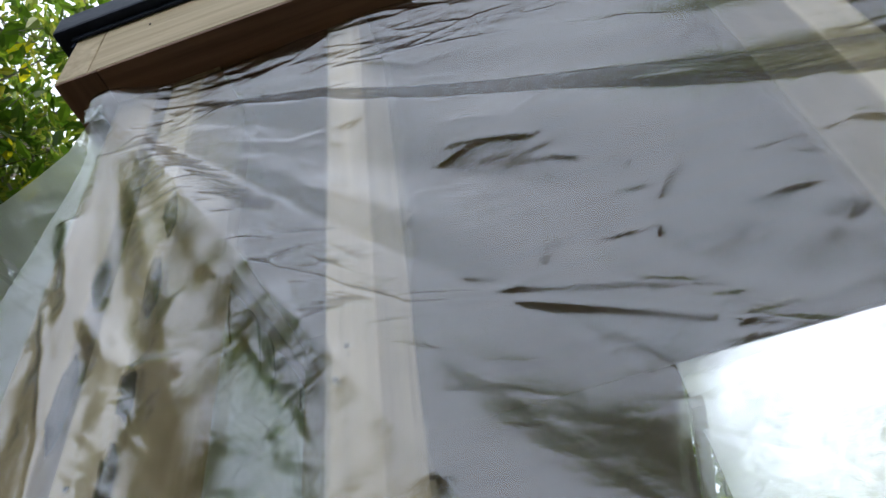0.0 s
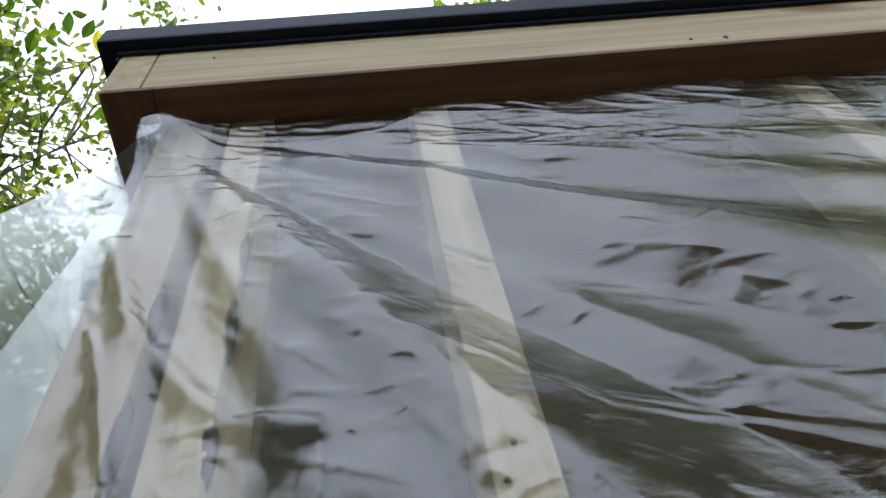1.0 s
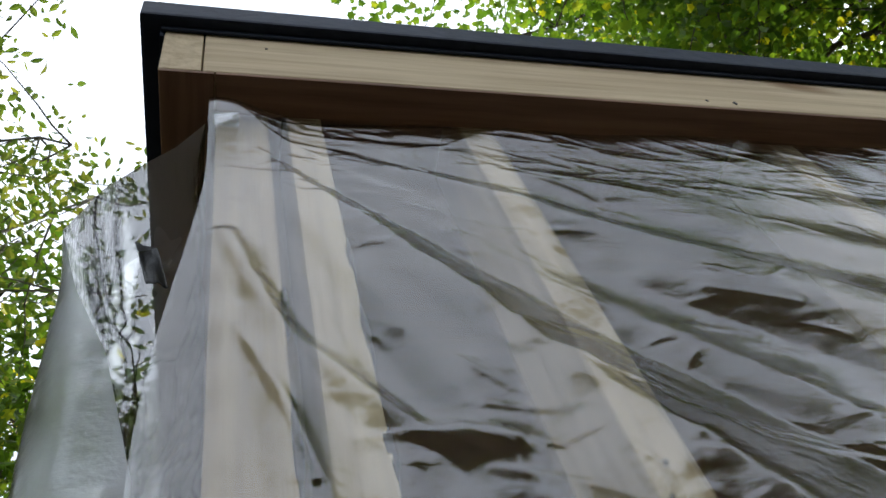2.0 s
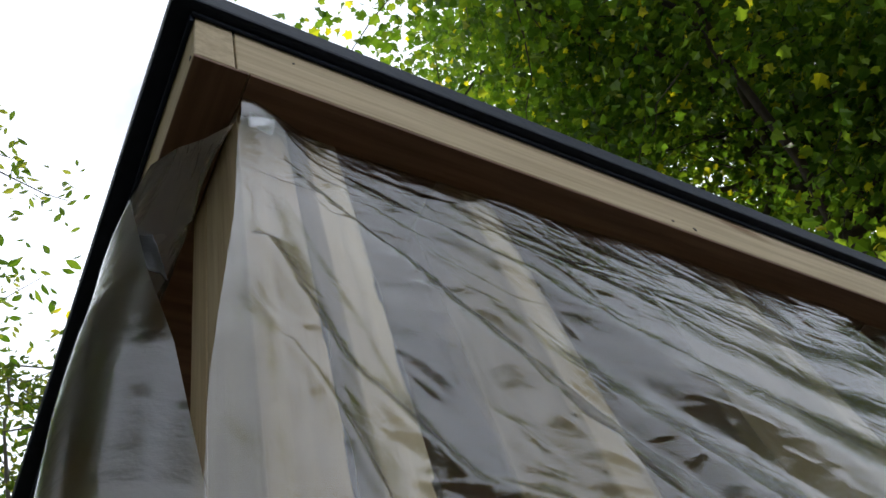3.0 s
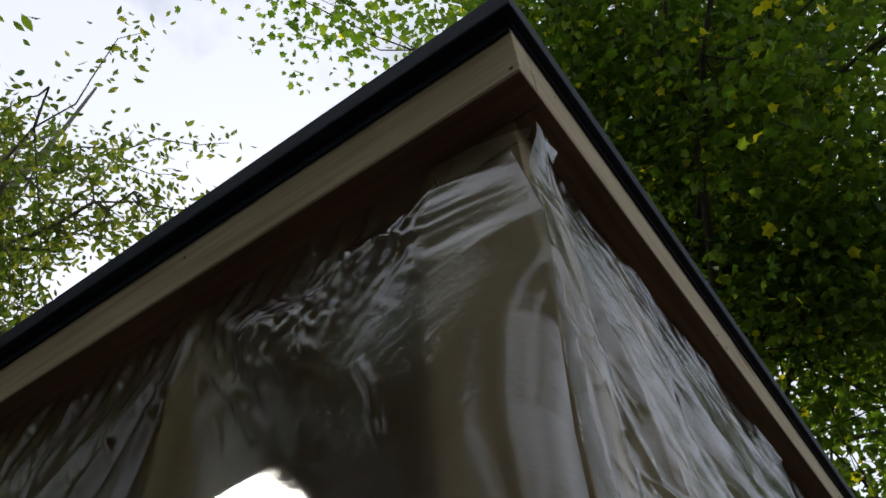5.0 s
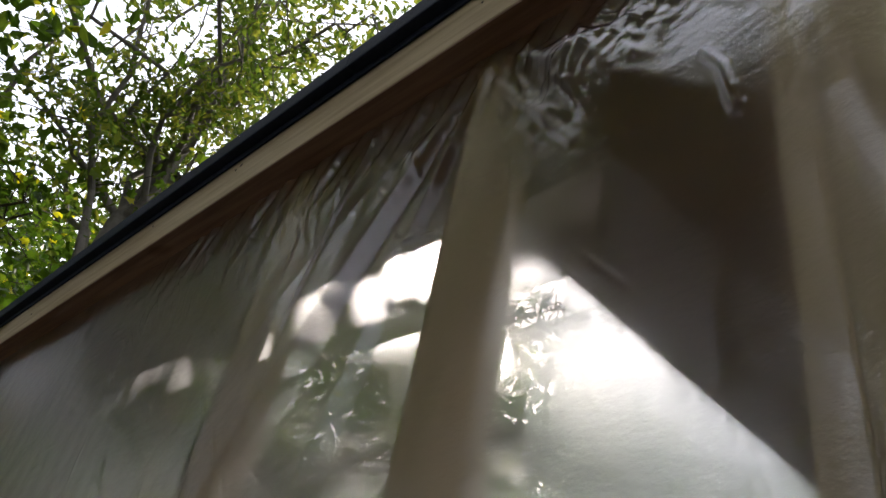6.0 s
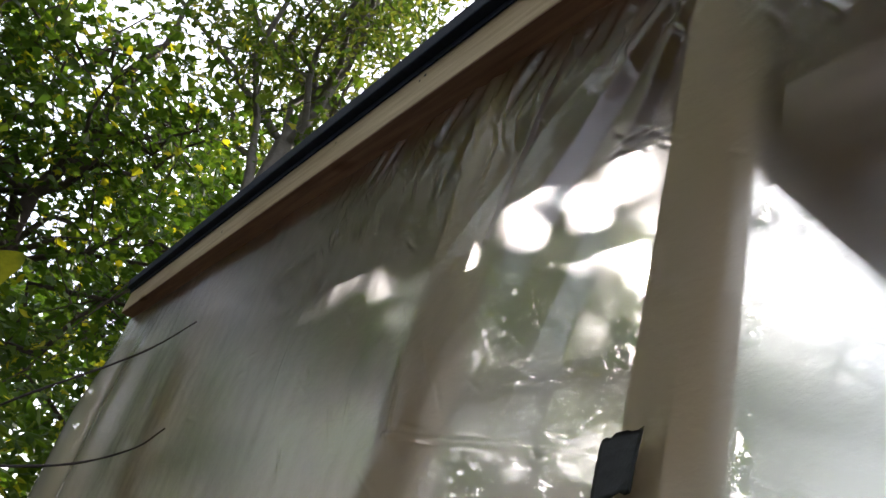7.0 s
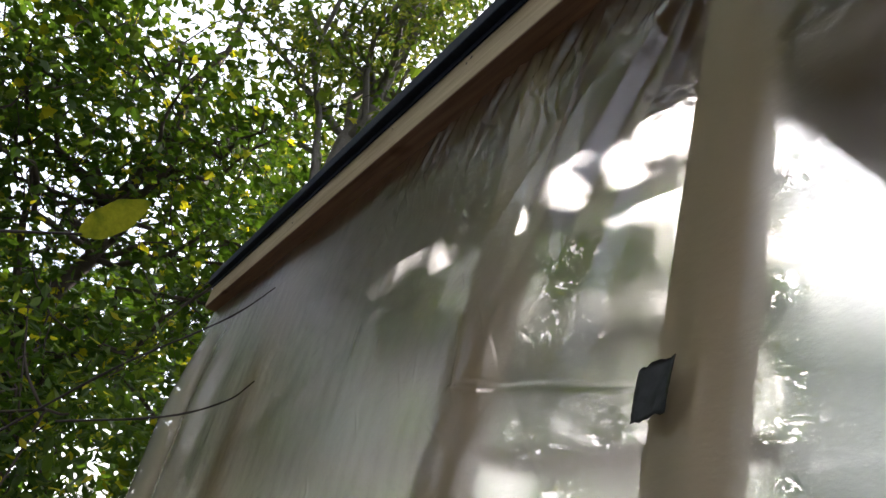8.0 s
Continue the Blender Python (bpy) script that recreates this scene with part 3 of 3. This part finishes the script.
tree("broad green woodland tree with low branches", (-4.5, 10.0, 0), (0, 0), 9.5, 3.6, 0.12, 8500, 0.13, MAPLE, LEAF_GREEN, BARK_DARK, 17, 0.16, 28, 8, 0.35, (-4.0, 8.8, 5.2))
tree("tall thin maple with gaps of sky between its leaves", (8.5, -0.8, 0), (-0.4, 0.5), 9.5, 2.9, 0.25, 7000, 0.13, MAPLE, LEAF_LIT, BARK_DARK, 18, 0.14, 26, 9, 0.22, (8.2, -0.2, 6.0))


# two trees added west of the shed to shut off sky and darken reflections
tree("big unseen tree added close to the shed to block sky light", (-5.8, -0.8, 0), (0.5, 0), 10.5, 3.7, 0.15, 30000, 0.18, OVAL, LEAF_GREEN, BARK_DARK, 20, 0.18, 30, 8, 0.35, (-5.4, -0.6, 5.8))
tree("big broad-crowned tree added to darken the west sheet's reflections", (-3.6, 5.6, 0), (0.3, 0), 9.5, 2.8, 0.2, 22000, 0.14, OVAL, LEAF_GREEN, BARK_DARK, 21, 0.16, 30, 8, 0.3, (-3.3, 5.3, 6.2))
tree("low leafy bush at the edge of the woods", (-0.8, 5.8, 0), (0.2, 0), 2.6, 1.6, 0.1, 10000, 0.1, OVAL, LEAF_GREEN, BARK_DARK, 19, 0.03, 20, 8, 0.2, (-0.8, 5.8, 1.5))


# hidden behind the roof; added on the sun's line to dapple the west sheet
tree("young maple over the court, added to dapple the sun", (3.9, 4.1, 0), (-0.4, -0.4), 5.3, 1.1, 0.55, 950, 0.115, MAPLE, LEAF_GREEN, BARK, 24, 0.03, 16, 6, 0.16, (3.4, 3.6, 4.2))


# unseen trees to the south, added only to darken what the south sheet mirrors
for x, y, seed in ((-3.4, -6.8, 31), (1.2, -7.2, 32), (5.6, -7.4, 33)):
    tree("unseen tree added for its dark reflection in the south sheet", (x, y, 0), (0.2, 0.2), 6.0, 2.3, 0.15, 3000, 0.24, OVAL, LEAF_GREEN, BARK_DARK, seed, 0.17, 24, 7, 0.4, (x, y, 3.2))


def woods():
    """The edge of the woods all round: leaf clumps in uneven banks, lower towards the sun. Out of view it is added to
    cut low sky light.
    """
    rng = np.random.RandomState(77)
    n = 40000
    az = rng.uniform(0, 2 * math.pi, n)
    crest = 5.5 + 1.6 * np.sin(az * 5 + 1) + 1.1 * np.sin(az * 11) + 0.7 * np.sin(az * 23 + 2)
    gap = np.exp(-(((az - math.atan2(SUN_DIR.y, SUN_DIR.x) + math.pi) % (2 * math.pi) - math.pi) / 0.35) ** 2)
    crest = crest * (1 - 0.35 * gap)
    z = rng.beta(1.3, 1.1, n) * crest
    rad = 14 + rng.uniform(-1.5, 2.5, n) + 0.8 * np.sin(az * 17)
    c = np.stack([rad * np.cos(az) + 1.0, rad * np.sin(az) + 1.0, z], -1)
    ob = leaves("far_woods", c, 0.46, OVAL, LEAF_GREEN, None, 78)
    return tagged(ob, "dark green edge of the surrounding woods", "woods", kind="stuff")


woods()


# ---- end walls and bark left on the studs ----
wall_e = empty("wall_north_end", "open stud end wall of pale pine", "wall", kind="structure")
for x0 in (0.2, 0.4):
    part("stud", box((x0, LEN_B - 0.139, 0.05), (x0 + 0.038, LEN_B - 0.05, TOP)), PINE[2], wall_e)
wall_f = empty("wall_east_end", "open stud end wall of pale pine", "wall", kind="structure")
for y0 in (0.3, 0.6):
    part("stud", box((LEN_A - 0.139, y0, 0.05), (LEN_A - 0.05, y0 + 0.038, TOP)), PINE[2], wall_f)
lining(1, LEN_B - 0.045, 0.14, DEPTH_B - 0.02, 61)
lining(0, LEN_A - 0.045, 0.14, DEPTH_A - 0.02, 71)


def bark_patch(x, z, h, seed):
    """A ragged scab of bark left along a stud's edge."""
    bm = bmesh.new()
    bmesh.ops.create_icosphere(bm, subdivisions=3, radius=1.0)
    for v in bm.verts:
        k = 1 + 0.35 * noise.noise(v.co * 2.3 + Vector((seed, 0, 0)))
        v.co = Vector((x + v.co.x * 0.0045 * k, WALL_A + 0.006 + v.co.y * 0.007 * k, z + v.co.z * h * k))
    return part("bark_patch", bm, BARK_DARK, wall_a, "dark scab of bark", True)


for x, z, h in ((0.151, 2.06, 0.03), (0.151, 1.97, 0.035), (0.151, 1.87, 0.025), (0.151, 1.8, 0.03), (0.1, 2.0, 0.03), (0.1, 1.88, 0.04), (0.118, 1.76, 0.03)):
    bark_patch(x, z, h, int(z * 100) + int(x * 1000))

# ---- nail heads and dark knots ----
def nail(parent, at, normal, r, stretch=1.0):
    bm = bmesh.new()
    bmesh.ops.create_cone(bm, cap_ends=True, segments=14, radius1=r, radius2=r * 0.8, depth=0.0012)
    bmesh.ops.scale(bm, vec=(stretch, 1, 1), verts=bm.verts[:])
    q = Vector(normal).to_track_quat("Z", "X").to_matrix().to_4x4()
    bmesh.ops.transform(bm, matrix=Matrix.Translation(at) @ q, verts=bm.verts[:])
    return part("nail" if stretch == 1 else "knot", bm, NAIL, parent)


for x, z, r, k in ((0.624, EAVE + 0.017, 0.0028, 1.6), (0.588, EAVE + 0.019, 0.002, 1.3), (0.1, EAVE + 0.075, 0.0016, 1.0), (1.3, EAVE + 0.06, 0.003, 1.0)):
    nail(fascia_a, (x, -0.0002, z), (0, -1, 0), r, k)
for y, z, r, k in ((0.01, EAVE + 0.015, 0.003, 1.0), (0.555, EAVE + 0.066, 0.0025, 1.0), (1.208, EAVE + 0.076, 0.0045, 1.0), (1.225, EAVE + 0.07, 0.003, 1.0), (1.58, EAVE + 0.074, 0.003, 1.0), (2.3, EAVE + 0.05, 0.004, 1.0)):
    nail(fascia_b, (-0.0002, y, z), (-1, 0, 0), r, k)
for x, z in ((0.303, 1.823), (0.311, 1.847), (0.68, 1.9), (0.13, 1.8)):
    nail(wall_a, (x, WALL_A - 0.0003, z), (0, -1, 0), 0.0022)

# ---- tape and twigs ----
def tape(label, origin, across, down, w, h, seed, mat=TAPE):
    """A hand-torn strip of tape, slightly buckled, with ragged ends."""
    rng = np.random.RandomState(seed)
    o, a, dn = (Vector(q) for q in (origin, across, down))
    a, dn = a.normalized(), dn.normalized()
    nrm = a.cross(dn).normalized()
    nu, nv = 9, 13
    front = []
    for j in range(nv):
        for i in range(nu):
            fu, fv = i / (nu - 1), j / (nv - 1)
            rag = rng.uniform(-0.03, 0.03) * h if j in (0, nv - 1) else 0
            front.append(o + a * (fu * w) + dn * (fv * h + rag) + nrm * (0.0012 * math.sin(5 * fu + 4 * fv + seed) + 0.0006 * rng.uniform(-1, 1)))
    back = [p - nrm * 0.0006 for p in front]
    q = grid_faces(nu, nv)
    k = nu * nv
    rim = [j * nu for j in range(nv)], [i for i in range(nu)], [j * nu + nu - 1 for j in range(nv)], [(nv - 1) * nu + i for i in range(nu)]
    sides = [(e[i], e[i + 1], e[i + 1] + k, e[i] + k) for e in rim for i in range(len(e) - 1)]
    ob = raw("tape_strip", [tuple(p) for p in front + back], np.concatenate([q, q[:, ::-1] + k, np.array(sides)]), mat, None, True)
    return tagged(ob, label, "tape", "tape strips")


tape("black tape strip holding the clear sheet to a stud", (0.03, 0.584, 1.61), (0.0, -1, 0.2), (0.0, 0.03, -1), 0.046, 0.056, 3)
tape("torn black tape hanging behind the loose sheet flap", (-0.014, 0.115, 2.185), (1, 0.35, 0.0), (0.22, -0.1, -1), 0.018, 0.07, 5)
tape("clear tape patch pinning the gathered sheet corner", (0.05, 0.008, 2.232), (1, 0.0, -0.06), (0, 0.35, -1), 0.022, 0.018, 6, FILM)


def single_leaf(parent, base, tip, normal, width, curl, seed):
    """One oval leaf with a folded midrib, between its base and tip."""
    base, tip, normal = Vector(base), Vector(tip), Vector(normal).normalized()
    ax = tip - base
    side = ax.cross(normal).normalized()
    vs = []
    nv, nu = 15, 9
    for j in range(nv):
        f = j / (nv - 1)
        half = width * 0.5 * (math.sin(math.pi * f ** 0.8) ** 0.75) + 0.0003
        half *= 1 + 0.05 * math.sin(17 * f + seed)
        for i in range(nu):
            g = i / (nu - 1) * 2 - 1
            lift = abs(g) * 0.22 * half - curl * f * f * ax.length + 0.03 * half * math.sin(f * 26) * abs(g)
            vs.append(tuple(base + ax * f + side * (g * half) + normal * lift))
    ob = raw("leaf", vs, grid_faces(nu, nv), LEAF_NEAR, parent, True)
    return ob


def eased(pts, k):
    """A smooth curve through the points, k steps between each two."""
    p = [np.array(q, float) for q in pts]
    p = [2 * p[0] - p[1]] + p + [2 * p[-1] - p[-2]]
    out = []
    for i in range(1, len(p) - 2):
        for j in range(k):
            f = j / k
            out.append(0.5 * (2 * p[i] + (p[i + 1] - p[i - 1]) * f + (2 * p[i - 1] - 5 * p[i] + 4 * p[i + 1] - p[i + 2]) * f * f + (3 * p[i] - p[i - 1] - 3 * p[i + 1] + p[i + 2]) * f ** 3))
    out.append(p[-2])
    return [tuple(q) for q in out]


def sprig(label, lines, group="twigs"):
    t = empty("twig", label, "twig", group)
    for pts, r0, r1 in lines:
        pts = eased(pts, 6)
        n = len(pts)
        knobs = 1 + 0.12 * np.sin(np.arange(n) * 1.9) + 0.3 * (np.arange(n) % 11 == 5)
        tubes("stem", [(pts, list(np.linspace(r0, r1, n) * knobs))], TWIG, t, 10)
    return t


# placed and scaled close to the camera so twig and leaves fit its view
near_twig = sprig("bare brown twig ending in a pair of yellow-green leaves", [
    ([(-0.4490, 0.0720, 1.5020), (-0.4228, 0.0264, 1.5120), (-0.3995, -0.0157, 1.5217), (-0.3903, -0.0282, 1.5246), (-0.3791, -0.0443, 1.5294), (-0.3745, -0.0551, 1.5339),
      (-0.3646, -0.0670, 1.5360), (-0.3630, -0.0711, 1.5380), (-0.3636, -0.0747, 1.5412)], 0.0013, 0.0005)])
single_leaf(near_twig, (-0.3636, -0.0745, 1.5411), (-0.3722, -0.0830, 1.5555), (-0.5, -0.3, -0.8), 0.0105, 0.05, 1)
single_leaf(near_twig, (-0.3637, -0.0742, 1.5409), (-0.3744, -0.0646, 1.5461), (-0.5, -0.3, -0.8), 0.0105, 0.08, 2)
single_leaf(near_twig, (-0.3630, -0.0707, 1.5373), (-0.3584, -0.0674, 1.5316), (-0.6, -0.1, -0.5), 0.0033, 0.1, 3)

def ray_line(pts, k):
    """Points scaled by a factor along sight lines from the camera's last place, so the twigs fit its view."""
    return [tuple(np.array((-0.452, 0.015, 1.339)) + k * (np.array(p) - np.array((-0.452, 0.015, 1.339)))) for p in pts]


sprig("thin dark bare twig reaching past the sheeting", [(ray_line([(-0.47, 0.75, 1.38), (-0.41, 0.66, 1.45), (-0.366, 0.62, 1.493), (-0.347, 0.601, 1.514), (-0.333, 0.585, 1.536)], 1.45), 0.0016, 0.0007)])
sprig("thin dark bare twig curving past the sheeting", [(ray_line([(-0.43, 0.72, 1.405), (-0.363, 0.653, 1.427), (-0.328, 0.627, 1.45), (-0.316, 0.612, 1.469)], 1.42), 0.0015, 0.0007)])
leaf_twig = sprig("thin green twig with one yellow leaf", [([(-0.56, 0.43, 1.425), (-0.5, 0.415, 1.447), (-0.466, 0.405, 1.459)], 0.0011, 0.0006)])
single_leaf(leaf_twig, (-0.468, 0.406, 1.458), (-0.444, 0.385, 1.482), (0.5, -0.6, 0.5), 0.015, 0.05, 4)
